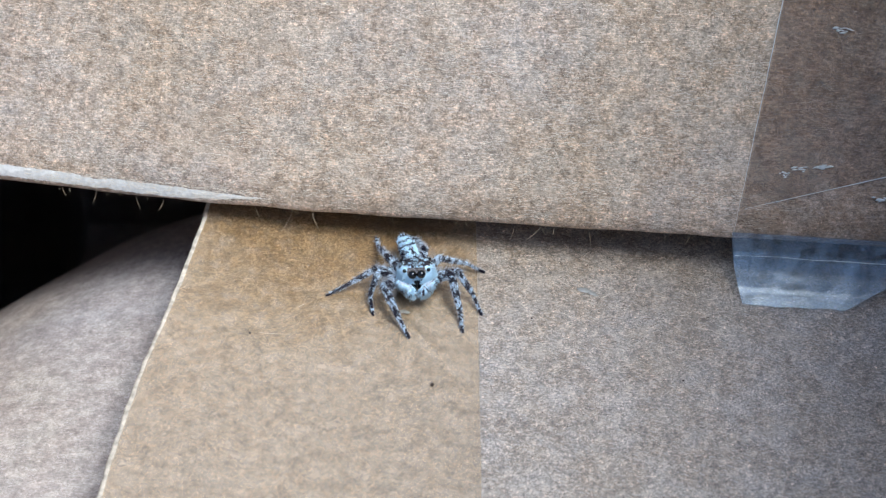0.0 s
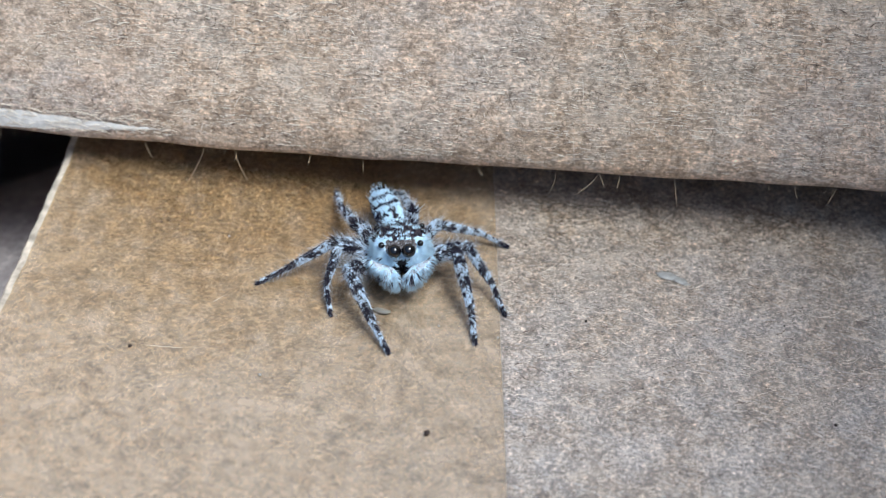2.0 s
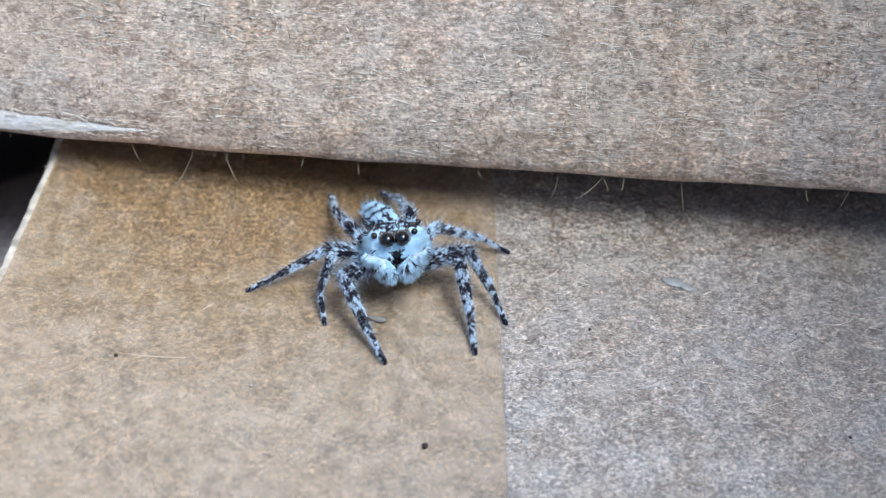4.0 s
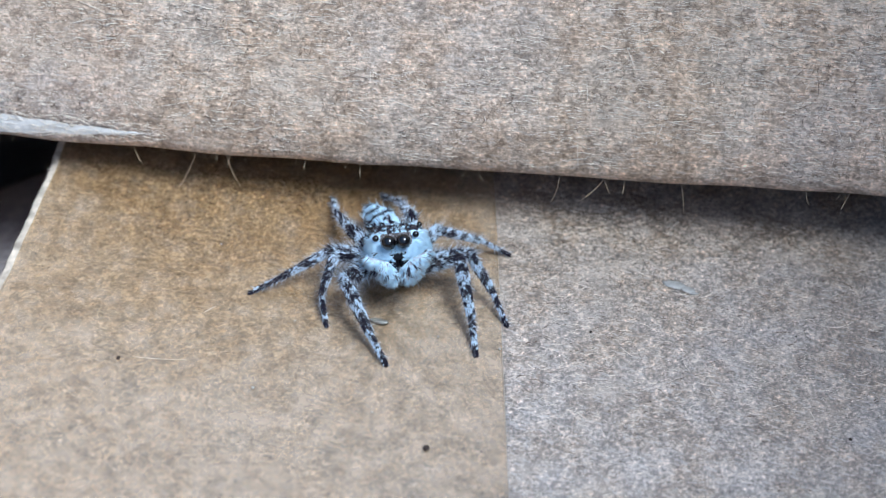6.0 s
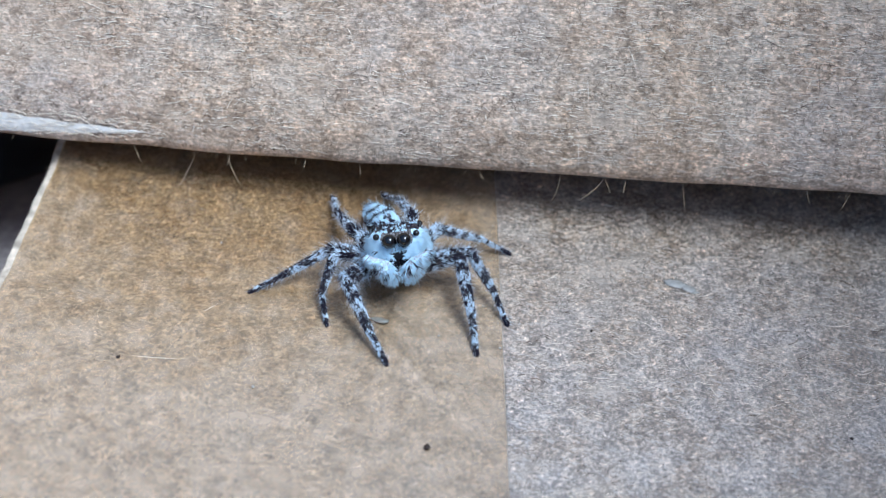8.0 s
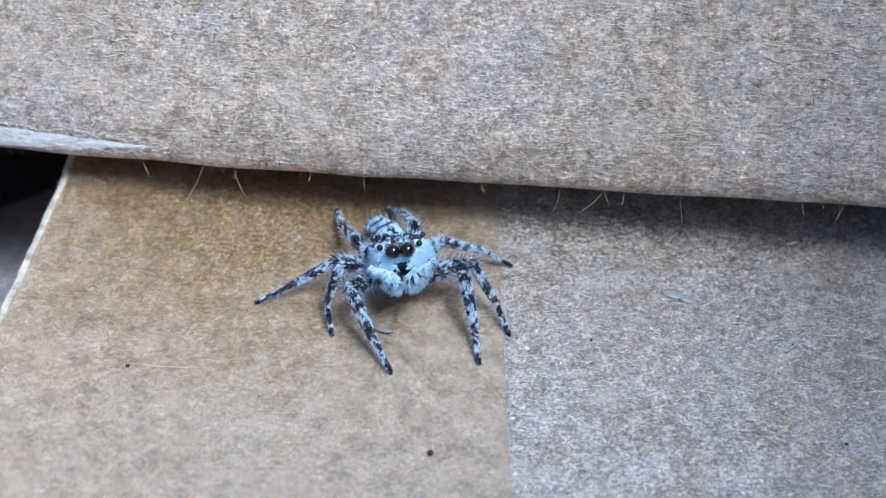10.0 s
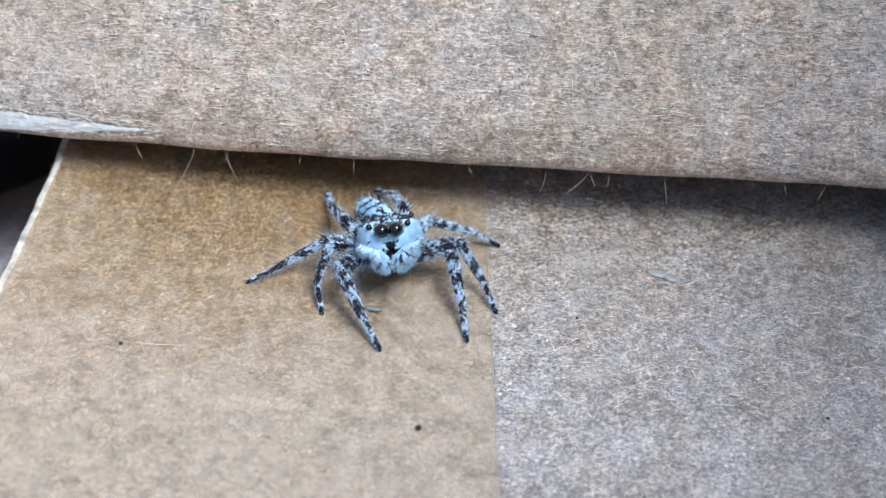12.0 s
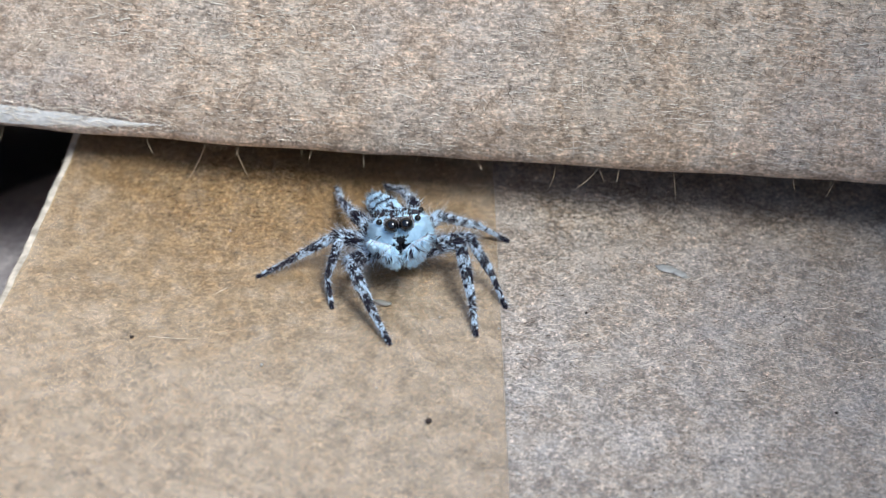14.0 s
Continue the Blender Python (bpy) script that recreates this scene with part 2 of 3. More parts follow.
# profile of the leaning flap: distance behind the lip, height over the lip
def lean_profile():
    out = [(7.0, 1.2), (3.0, 0.45), (1.4, 0.10), (0.75, 0.0), (0.35, 0.08), (0.12, 0.30), (0.0, 0.65)]
    y, z, a = 0.0, 0.65, 84.0
    for _ in range(12):
        a = max(LEAN_BACK, a - 3.4)
        y, z = y + 0.45 * math.cos(radians(a)), z + 0.45 * math.sin(radians(a))
        out.append((y, z))
    for s in (1, 2, 3, 4, 5, 6, 8, 10, 12, 14, 16, 20, 25, 32):
        out.append((y + s * math.cos(radians(LEAN_BACK)), z + s * math.sin(radians(LEAN_BACK))))
    return out


PROFILE = lean_profile()


def lean_point(x, s):
    """A place on the leaning flap: x, and the distance s up its face from the lip's front."""
    run = 0.0
    pts = PROFILE[6:]
    for (y0, z0), (y1, z1) in zip(pts, pts[1:]):
        d = math.hypot(y1 - y0, z1 - z0)
        if run + d >= s or (y1, z1) == pts[-1]:
            f = (s - run) / d
            n = Vector((0, -(z1 - z0), y1 - y0)).normalized()
            p = Vector((x, lip_y(x) + y0 + f * (y1 - y0), lip_z(x) + z0 + f * (z1 - z0)))
            return p, n
        run += d


box = thing("cardboard_box", "open brown corrugated cardboard box with overlapping flaps", "box")


def leaning_flap():
    xs = list(np.linspace(-62, -45, 6)) + list(np.arange(-44, 49.5, 1.0)) + [BOX_RIGHT]
    verts, faces = [], []
    back = [(y + 3.0 * math.sin(radians(LEAN_BACK)), z - 3.0 * math.cos(radians(LEAN_BACK))) for y, z in reversed(PROFILE[19:])]
    ring = PROFILE + back
    for x in xs:
        for k, (y, z) in enumerate(ring):
            w = 0.10 * wave(x, k * 0.7, 0.25) if k < len(PROFILE) else 0
            verts.append((x, lip_y(x) + y + w, lip_z(x) + z + w * 0.6))
    n = len(ring)
    for i in range(len(xs) - 1):
        for k in range(n):
            a, b = i * n + k, i * n + (k + 1) % n
            faces.append((a, a + n, b + n, b))
    faces.append(tuple(range(n)))
    faces.append(tuple(reversed(range((len(xs) - 1) * n, len(xs) * n))))
    return link_mesh("upper_flap", verts, faces, KRAFT_UP, box, "brown kraft flap leaning back, rounded crease")


upper = leaning_flap()


def left_edge(y):
    """The lower flap's rough left edge."""
    return (-20.15 + 0.1793 * y - 0.00135 * y * y - 0.000106 * y ** 3 - 0.16 * math.exp(-((y + 9.5) / 4.0) ** 2)
            + 0.12 * wave(y, 0, 0.45) + 0.05 * wave(y, 5, 1.6))


def lower_flap():
    ys = list(np.linspace(-71, -30, 8)) + list(np.arange(-29, 16, 0.25)) + list(np.linspace(17, 27.5, 6))
    verts, faces = [], []
    for y in ys:
        e = left_edge(max(y, -30)) + (0 if y > -30 else 0.2 * (y + 30))
        verts += [(e + 0.30, y, 0.0), (e + 30, y, 0.0), (BOX_RIGHT, y, 0.0), (BOX_RIGHT, y, -3.2), (e + 0.5, y, -3.2)]
    n = 5
    for i in range(len(ys) - 1):
        for k in range(n):
            a, b = i * n + k, i * n + (k + 1) % n
            faces.append((a, b, b + n, a + n))
    faces += [tuple(reversed(range(n))), tuple(range((len(ys) - 1) * n, len(ys) * n))]
    ob = link_mesh("lower_flap", verts, faces, KRAFT_LOW, box, "brown kraft flap with a pale rough cut edge", smooth=False)
    verts, faces = [], []
    for y in ys:
        e = left_edge(max(y, -30)) + (0 if y > -30 else 0.2 * (y + 30))
        j = 0.22 * wave(y, 9, 0.4) + 0.09 * wave(y, 2, 1.5)
        verts += [(e + 0.52, y, 0.004), (e + 0.34 + j, y, 0.006), (e + 0.20 + j, y, 0.020), (e + 0.10 + j * 0.6, y, 0.0), (e + j * 0.4, y, -0.12), (e - 0.10, y, -0.5), (e, y, -3.1), (e + 0.72, y, -3.1)]
    n = 8
    for i in range(len(ys) - 1):
        for k in range(n - 1):
            a = i * n + k
            faces.append((a, a + n, a + n + 1, a + 1))
    link_mesh("cut_edge", verts, faces, RIM, ob, "pale rubbed paper edge")
    return ob


lower = lower_flap()


def inner_flap():
    verts, faces = [], []
    xs, ys = np.linspace(-62, -16, 50), np.linspace(0, 1, 110)
    for x in xs:
        for q in ys:
            y = -71 + 97 * q
            corner = max(0.0, 15.0 - 0.86 * (x + 33) + 0.51 * (y - 8))
            fall = 0.007 * max(0.0, y + 3) ** 2 + min(60.0, 0.018 * corner * corner)
            verts.append((x, y, -6.5 + 0.15 * wave(x, y, 0.1) - fall))
    n = len(ys)
    for i in range(len(xs) - 1):
        for j in range(n - 1):
            a = i * n + j
            faces.append((a, a + n, a + n + 1, a + 1))
    m = len(verts)
    top = list(faces)
    verts += [(x, y, z - 3) for x, y, z in verts]
    faces += [tuple(reversed([v + m for v in f])) for f in top]
    faces += [(i * n + n - 1, (i + 1) * n + n - 1, (i + 1) * n + n - 1 + m, i * n + n - 1 + m) for i in range(len(xs) - 1)]
    return link_mesh("inner_flap", verts, faces, KRAFT_IN, box, "greyish brown flap sunk below the others")


inner_flap()


def slab(name, lo, hi, mat, parent=None, label=""):
    (x0, y0, z0), (x1, y1, z1) = lo, hi
    v = [(x, y, z) for x in (x0, x1) for y in (y0, y1) for z in (z0, z1)]
    f = [(0, 1, 3, 2), (4, 6, 7, 5), (0, 4, 5, 1), (2, 3, 7, 6), (0, 2, 6, 4), (1, 5, 7, 3)]
    return link_mesh(name, v, f, mat, parent, label, smooth=False)


# depth and far back wall are made up so the gap goes black
FLOOR = -140.0
slab("unseen_side_wall", (-66, -75, FLOOR), (-62.5, 153, 40), KRAFT_IN, box)
# right wall added out of view, tall enough to screen sun from that side
slab("unseen_side_wall", (BOX_RIGHT + 0.5, -75, FLOOR), (BOX_RIGHT + 4, 153, 86), KRAFT_IN, box)
# added out of view; its height sets how much low sky gets in
slab("unseen_front_wall", (-62, -75, FLOOR), (BOX_RIGHT, -71.5, 28), KRAFT_IN, box)
slab("back_wall", (-62, 150, FLOOR), (BOX_RIGHT, 153, 36), KRAFT_IN, box)
# lid added out of view to keep light from the inside
slab("unseen_lid", (-62, 27.5, 33), (BOX_RIGHT, 149.5, 36), KRAFT_IN, box)
slab("base", (-62, -71, FLOOR), (BOX_RIGHT, 149.5, FLOOR + 3), KRAFT_IN, box)

g = slab("ground", (-9000, -9000, FLOOR - 60), (9000, 9000, FLOOR - 0.02), SOIL)
tagged(g, "dark bare ground under the box", "ground", kind="structure")


# ---- clear tape ----
def lower_tape():
    verts, faces = [], []
    ys = list(np.arange(-40, 20, 0.5))
    for y in ys:
        r = 5.35 - 0.012 * (y + 5) + 0.02 * wave(y, 2, 0.6)
        l = left_edge(max(y, -30)) + 0.42
        for z in (0.05, 0.02):
            verts += [(l, y, z), (r, y, z)]
    for i in range(len(ys) - 1):
        a, b = 4 * i, 4 * i + 4
        faces += [(a, a + 1, b + 1, b), (a + 2, b + 2, b + 3, a + 3), (a, b, b + 2, a + 2), (a + 1, a + 3, b + 3, b + 1)]
    ob = thing("packing_tape", "strip of clear amber tape stuck flat on the lower flap", "tape")
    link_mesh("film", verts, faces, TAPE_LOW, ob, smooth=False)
    v, f, _ = strips([[(5.36 - 0.012 * (y + 5) + 0.02 * wave(y, 2, 0.6), y, 0.05) for y in np.arange(-40, 20, 0.5)]], [0.024])
    link_mesh("edge", v, f, FILM_EDGE, ob, "faint cut tape edge")


lower_tape()

# ---- the jumping spider: a body that lifts its head, legs that keep their feet ----
spider = thing("jumping_spider", "small furry grey and white jumping spider with banded legs, facing outward", "spider")


def ball(fn, nu=28, nv=18):
    """A closed skin: fn(u, v) gives a place for u round (0..2 pi) and v from pole to pole (0..pi)."""
    verts, faces = [], []
    for j in range(nv + 1):
        v = math.pi * (0.02 + 0.96 * j / nv)
        for i in range(nu):
            verts.append(fn(2 * math.pi * i / nu, v))
    for j in range(nv):
        for i in range(nu):
            a, b = j * nu + i, j * nu + (i + 1) % nu
            faces.append((a, b, b + nu, a + nu))
    faces += [tuple(reversed(range(nu))), tuple(range(nv * nu, nv * nu + nu))]
    return [np.array(v, float) for v in verts], faces


def outward(verts, faces):
    """Turns all faces outward from the middle."""
    c = np.mean(verts, axis=0)
    out = []
    for f in faces:
        p = [verts[i] for i in f]
        n = np.cross(p[1] - p[0], p[2] - p[0])
        out.append(f if n @ (np.mean(p, axis=0) - c) >= 0 else tuple(reversed(f)))
    return out


def furred(name, verts, faces, coat, count, parent, label="", skin=CUTICLE, pale=None, white=HAIR_WHITE, clump=0.0):
    """A skin with hairs on it. coat(p, n, r) gives (direction, length, width, colour 1..4) or None for no hair."""
    faces = outward(verts, faces)
    tris = [(f[0], f[k], f[k + 1]) for f in faces for k in range(1, len(f) - 1)]
    P = np.array(verts)
    T = P[np.array(tris)]
    nrm = np.cross(T[:, 1] - T[:, 0], T[:, 2] - T[:, 0])
    area = np.linalg.norm(nrm, axis=1)
    nrm = nrm / (area[:, None] + 1e-12)
    pick = rng.choice(len(tris), count, p=area / area.sum())
    ab = rng.random((count, 2))
    ab[ab.sum(1) > 1] = 1 - ab[ab.sum(1) > 1]
    at = T[pick, 0] + ab[:, :1] * (T[pick, 1] - T[pick, 0]) + ab[:, 1:] * (T[pick, 2] - T[pick, 0])
    V, F = [Vector(v) for v in verts], list(faces)
    S = [1 if pale and pale(np.mean([verts[i] for i in f], axis=0)) else 0 for f in faces]
    draw = rng.normal(0, 0.25, (count, 3))
    chance = rng.random((count, 2))
    for k in range(count):
        p, n = Vector(at[k]), Vector(nrm[pick[k]])
        got = coat(p, n, float(chance[k, 0]))
        if got is None:
            continue
        d, length, width, colour = got
        lean = noise.noise_vector(p * 5.0) * clump
        d = (d + Vector(draw[k]) * (1 - 0.6 * clump) + lean).normalized()
        side = d.cross(n).normalized()
        upv = side.cross(d)
        length *= 0.7 + 0.6 * float(chance[k, 1])
        mid = p + d * (length * 0.5) + n * (length * 0.04)
        tip = p + d * length - n * (length * 0.06)
        b = len(V)
        w = width / 2
        V += [p - side * w - n * 0.02, p + side * w - n * 0.02, p + upv * w, mid - side * (w * 0.9), mid + side * (w * 0.9), mid + upv * (w * 0.8), tip]
        F += [(b, b + 3, b + 5, b + 2), (b + 2, b + 5, b + 4, b + 1), (b + 1, b + 4, b + 3, b), (b + 3, b + 6, b + 5), (b + 5, b + 6, b + 4), (b + 4, b + 6, b + 3)]
        S += [colour] * 6
    return link_mesh(name, V, F, [skin, white, HAIR_GREY, HAIR_BLACK, HAIR_TAN], parent, label, S)


def patch(p, s, seed):
    return noise.noise(Vector((p[0] * s, p[1] * s, p[2] * s + seed)))


# Head and thorax: the origin is the waist, it looks along -y.
def carapace(u, v):
    cx, cz = math.cos(u) * math.sin(v), math.sin(u) * math.sin(v)
    y = -1.72 + 1.62 * math.cos(v) * (1 if math.cos(v) > 0 else 0.92)
    full = math.sin(v) ** 0.45 if v > math.pi / 2 else math.sin(v) ** 0.8
    front = max(0.0, min(1.0, (-y - 0.2) / 1.6))
    half = (1.12 + 0.40 * front) * full
    top = (0.62 + 0.42 * front) * full
    low = 0.62 * full
    sx = math.copysign(abs(math.cos(u)) ** 0.75, math.cos(u))
    sz = math.copysign(abs(math.sin(u)) ** 0.75, math.sin(u))
    return (half * sx, y, 0.10 + (top if sz > 0 else low) * sz)


EYES = [(0.37, -3.42, 0.70, 0.365), (1.00, -3.06, 0.90, 0.165), (1.16, -1.95, 1.00, 0.08), (1.18, -1.25, 0.95, 0.15)]


def jaw_gap(x, z):
    """The dark wedge below the white face, between the feelers."""
    return z < 0.12 and abs(x) < 0.46 + 0.95 * min(0.0, z - 0.04)


def around_eyes(x, z):
    """The white part of the face, which closes in on the great eyes."""
    return z < 1.02 and math.hypot(abs(x) - 0.37, z - 0.70) > 0.42 and not (abs(x) < 0.24 and z > 0.62)


def head_coat(p, n, r):
    x, y, z = p
    if any(math.dist((abs(x), y, z), e[:3]) < e[3] * 1.02 for e in EYES):
        return None
    face = -n[1]
    if face > 0.22 and around_eyes(x, z):    # white face below and beside the eyes
        if jaw_gap(x, z):
            return None
        wide = abs(x) > 0.95
        dark = wide and z < 0.25 and patch(p, 3.0, 4.0) > 0.22
        return (n * 0.16 + Vector((x * 0.75, -0.05, -0.42)), 0.36 if wide else 0.15, 0.042, 3 if dark else 1)
    if z > 0.48 and y < -0.2 and abs(x) < 1.3:        # dark crown with pale streaks
        if face > 0.35:
            return (n * 0.12 + Vector((0.3 * x, 0.3, 0.6)), 0.07, 0.040, 2 if r < 0.30 else 4)
        k = patch((x * 1.1, y * 2.2, z), 2.2, 3.0) + 0.35 * patch(p, 6.0, 2.0)
        c = 1 if k > 0.14 else (3 if r < 0.80 else 4)
        return (n * 0.22 + Vector((0.1 * x, 0.8, 0)), 0.24, 0.040, c)
    if abs(x) > 0.9 and z > -0.2:
        k = patch(p, 2.6, 6.0)
        return (n * 0.40 + Vector((0, 0.8, -0.35)), 0.36, 0.034, 3 if k > 0.15 else (1 if r < 0.75 else 2))
    k = patch(p, 2.4, 9.0)
    return (n * 0.5 + Vector((0, 0.6, -0.4)), 0.42, 0.030, 1 if k + 0.5 * r > 0.30 else (2 if r < 0.5 else 3))


cv, cf = ball(carapace, 36, 26)
head = furred("cephalothorax", cv, cf, head_coat, 15000, spider, "grey furry head and thorax with a white face",
              pale=lambda c: c[1] < -2.4 and c[2] > -0.2 and around_eyes(c[0], c[2] + 0.04) and not jaw_gap(c[0] * 0.9, c[2] - 0.05), clump=0.35)


def eye(x, y, z, r, bulge=1.0):
    v, f = ball(lambda a, b: (x + r * math.cos(a) * math.sin(b), y + r * bulge * math.cos(b) * -1, z + r * math.sin(a) * math.sin(b)), 22, 14)
    return link_mesh("eye", v, outward(v, f), EYE, head, "glossy black eye")


for sx in (-1, 1):
    for ex, ey, ez, er in EYES:
        eye(sx * ex, ey, ez, er)


def chelicera(sx):
    def fn(u, v):
        t = (1 - math.cos(v)) / 2
        r = 0.36 * math.sin(v) ** 0.6 * (1 - 0.35 * t)
        return (sx * (0.33 - 0.03 * t) + r * math.cos(u), -2.90 - 0.05 * t + r * 0.9 * math.sin(u), 0.05 - 1.22 * t)
    v, f = ball(fn, 16, 12)
    link_mesh("chelicera", v, outward(v, f), CHEL, head, "shiny black jaw")


def palp(sx):
    """A bent furry feeler hanging before the jaws."""
    mids = [(1.15, -2.40, -0.15), (1.12, -2.95, -0.10), (0.86, -3.35, -0.30), (0.60, -3.54, -0.70), (0.42, -3.56, -1.17)]
    rads = [0.30, 0.46, 0.50, 0.47, 0.31]

    def fn(u, v):
        t = (1 - math.cos(v)) / 2 * (len(mids) - 1)
        k = min(int(t), len(mids) - 2)
        q = t - k
        c = [a + (b - a) * q for a, b in zip(mids[k], mids[k + 1])]
        r = (rads[k] + (rads[k + 1] - rads[k]) * q) * math.sin(v) ** 0.45
        return (sx * (c[0] + r * math.cos(u)), c[1] + r * 0.85 * math.sin(u), c[2] + 0.35 * r * math.cos(u))

    def coat(p, n, r):
        out = sx * p[0]
        k = patch((out * 1.2, p[1], p[2] * 0.8), 4.2, 5.0 + sx)
        flow = Vector((sx * (0.15 + 0.55 * min(1.0, max(0.0, out - 0.35))), -0.25, -0.72))
        dark = (p[2] < -0.55 and out > 0.95 and k > -0.15) or k > 0.26
        return (n * 0.34 + flow, 0.46, 0.038, 3 if dark and r < 0.8 else (1 if r < 0.86 else 2))

    v, f = ball(fn, 18, 18)
    furred("pedipalp", v, f, coat, 3400, head, "white furry feeler", skin=HAIR_GREY, clump=0.75)


for sx in (-1, 1):
    chelicera(sx)
    palp(sx)


# Abdomen: the origin is the waist, it points along +y.
def belly(u, v):
    t = (1 - math.cos(v)) / 2
    r = math.sin(v) ** 0.75 * (1.10 - 0.36 * t)
    return (0.78 * r * math.cos(u), 0.1 + 2.85 * t, 0.0 + (0.80 if math.sin(u) > 0 else 0.80) * r * math.sin(u))


def belly_coat(p, n, r):
    x, y, z = p
    back = n[2] > -0.15
    k = patch((x * 1.3, y * 1.3, z), 1.6, 1.0)
    fine = patch(p, 4.5, 8.0)
    band = math.sin((y - 0.30 * abs(x)) * 10.5 + 1.2 * k)
    white = back and y > 0.25 and abs(x) < 0.74 - 0.05 * y + 0.15 * k
    c = 1
    if white and y > 1.25:
        if band > 0.50 + 0.9 * fine and r < 0.95:
            c = 3
    elif white:
        if abs(abs(x) - 0.36) > 0.22 + 0.2 * fine and fine + 0.4 * k > -0.25:
            c = 3 if r < 0.8 else 2
        elif fine > 0.30:
            c = 3
    else:
        c = 3 if r < 0.72 else (2 if r < 0.86 else 1)
    bristle = r < 0.025
    return (n * (0.7 if bristle else 0.07) + Vector((0.1 * x, 0.9, 0)), 0.55 if bristle else 0.19, 0.020 if bristle else 0.050, c)


bv, bf = ball(belly, 30, 22)
abdomen = furred("abdomen", bv, bf, belly_coat, 9500, spider, "pale abdomen with dark chevrons", clump=0.2)

# Legs: hip (on the body), knee, ankle and foot, standing with the head raised.
LEGS = {
    "front_left": [(-1.15, 0.55, 1.30), (-2.56, -1.28, 2.20), (-1.21, -3.69, 0.80), (-0.36, -4.98, 0.04)],
    "front_right": [(1.00, 0.55, 1.35), (3.09, 0.29, 2.50), (3.78, -2.44, 0.90), (4.03, -4.21, 0.04)],
    "second_left": [(-1.25, 1.05, 1.25), (-3.13, 0.61, 2.10), (-3.74, -1.00, 0.80), (-3.42, -2.52, 0.04)],
    "second_right": [(1.10, 1.05, 1.35), (3.67, 0.63, 2.30), (4.88, -0.65, 0.90), (5.62, -2.14, 0.04)],
    "third_left": [(-1.25, 1.50, 1.20), (-3.35, 1.00, 1.90), (-5.96, 0.16, 0.60), (-7.42, -0.40, 0.04)],
    "third_right": [(1.00, 1.60, 1.30), (1.97, 2.44, 2.20), (4.36, 3.04, 0.90), (5.88, 2.89, 0.04)],
    "hind_left": [(-1.10, 1.95, 1.20), (-2.34, 2.36, 2.00), (-3.17, 4.70, 0.90), (-3.52, 6.75, 0.04)],
    "hind_right": [(0.60, 2.05, 1.25), (0.69, 3.33, 2.20), (0.11, 5.40, 1.20), (-0.85, 7.05, 0.04)],
}
GIRTH = {"front_left": 1.25, "front_right": 1.25, "second_left": 0.95, "second_right": 1.0,
         "third_left": 0.9, "third_right": 0.9, "hind_left": 1.0, "hind_right": 0.95}


def limb(name, length, r0, r1, bands, count, parent, swell=0.15, hair=0.22, dark_end=0.0, label="", coarse=0.75, tone=0.0):
    """A leg segment along +z with dark and pale rings of hair."""
    def fn(u, v):
        t = (1 - math.cos(v)) / 2
        r = (r0 + (r1 - r0) * t) * (1 + swell * math.sin(math.pi * t)) * min(1.0, math.sin(v) * 2.6) ** 0.5
        return (r * math.cos(u), r * math.sin(u), length * t)

    seed = rng.random() * 50

    def coat(p, n, r):
        t = p[2] / length
        k = coarse * patch(p, 3.0, seed) + 0.65 * patch(p, 6.5, seed) + 0.3 * coarse * math.sin(2 * math.pi * bands * t + seed) + tone
        c = 1 if k > 0.07 else 3
        if r < 0.10:
            c = 2 if c == 1 else 4
        if t > 1 - dark_end:
            c = 3
        if r > 0.90:        # thin bristles standing off
            return (n * 0.9 + Vector((0, 0, 0.7)), hair * (2.2 + 14 * (r - 0.90)), 0.013, 1 if r < 0.94 else 2)
        return (n * 0.13 + Vector((0, 0, 0.8)), hair, 0.036, c)

    v, f = ball(fn, 12, 12)
    return furred(name, v, f, coat, count, parent, label, white=HAIR_PALE, clump=0.2)


def along(a, b):
    """The pose at a whose +z points to b."""
    a, b = Vector(a), Vector(b)
    return Matrix.Translation(a * MM) @ (b - a).to_track_quat("Z", "Y").to_matrix().to_4x4()


JOINTED = {}
for leg_name, (hip, knee, ankle, foot) in LEGS.items():
    gr = GIRTH[leg_name]
    tone = -0.11 if "hind" in leg_name else -0.03
    l1, l2, l3 = [(Vector(b) - Vector(a)).length for a, b in ((hip, knee), (knee, ankle), (ankle, foot))]
    femur = limb("leg", l1 + 0.12, 0.30 * gr, 0.26 * gr, 1.3, int(800 * l1), spider, 0.12, 0.25, label="furry grey and white banded leg", coarse=0.5, tone=0.02 + tone)
    tibia = limb("shin", l2 + 0.06, 0.24 * gr, 0.14 * gr, 2.1, int(780 * l2), femur, 0.14, 0.145, tone=tone)
    tarsus = limb("foot", l3, 0.12 * gr, 0.085 * gr, 1.6, int(560 * l3), femur, 0.05, 0.115, 0.18, tone=tone)
    root = Vector(hip) * 0.55 + Vector((0, 0.6, 0.48))
    coxa = limb("hip", (Vector(hip) - root).length + 0.25, 0.40 * gr, 0.34 * gr, 1.0, 900, femur, 0.2, 0.26, coarse=0.3, tone=0.20)
    coxa.matrix_basis = along(hip, knee).inverted() @ along(root, hip)
    if leg_name == "front_right":
        cam.data.dof.use_dof, cam.data.dof.focus_object, cam.data.dof.aperture_fstop = True, tarsus, 48.0
    JOINTED[leg_name] = (femur, tibia, tarsus, l1, l2)

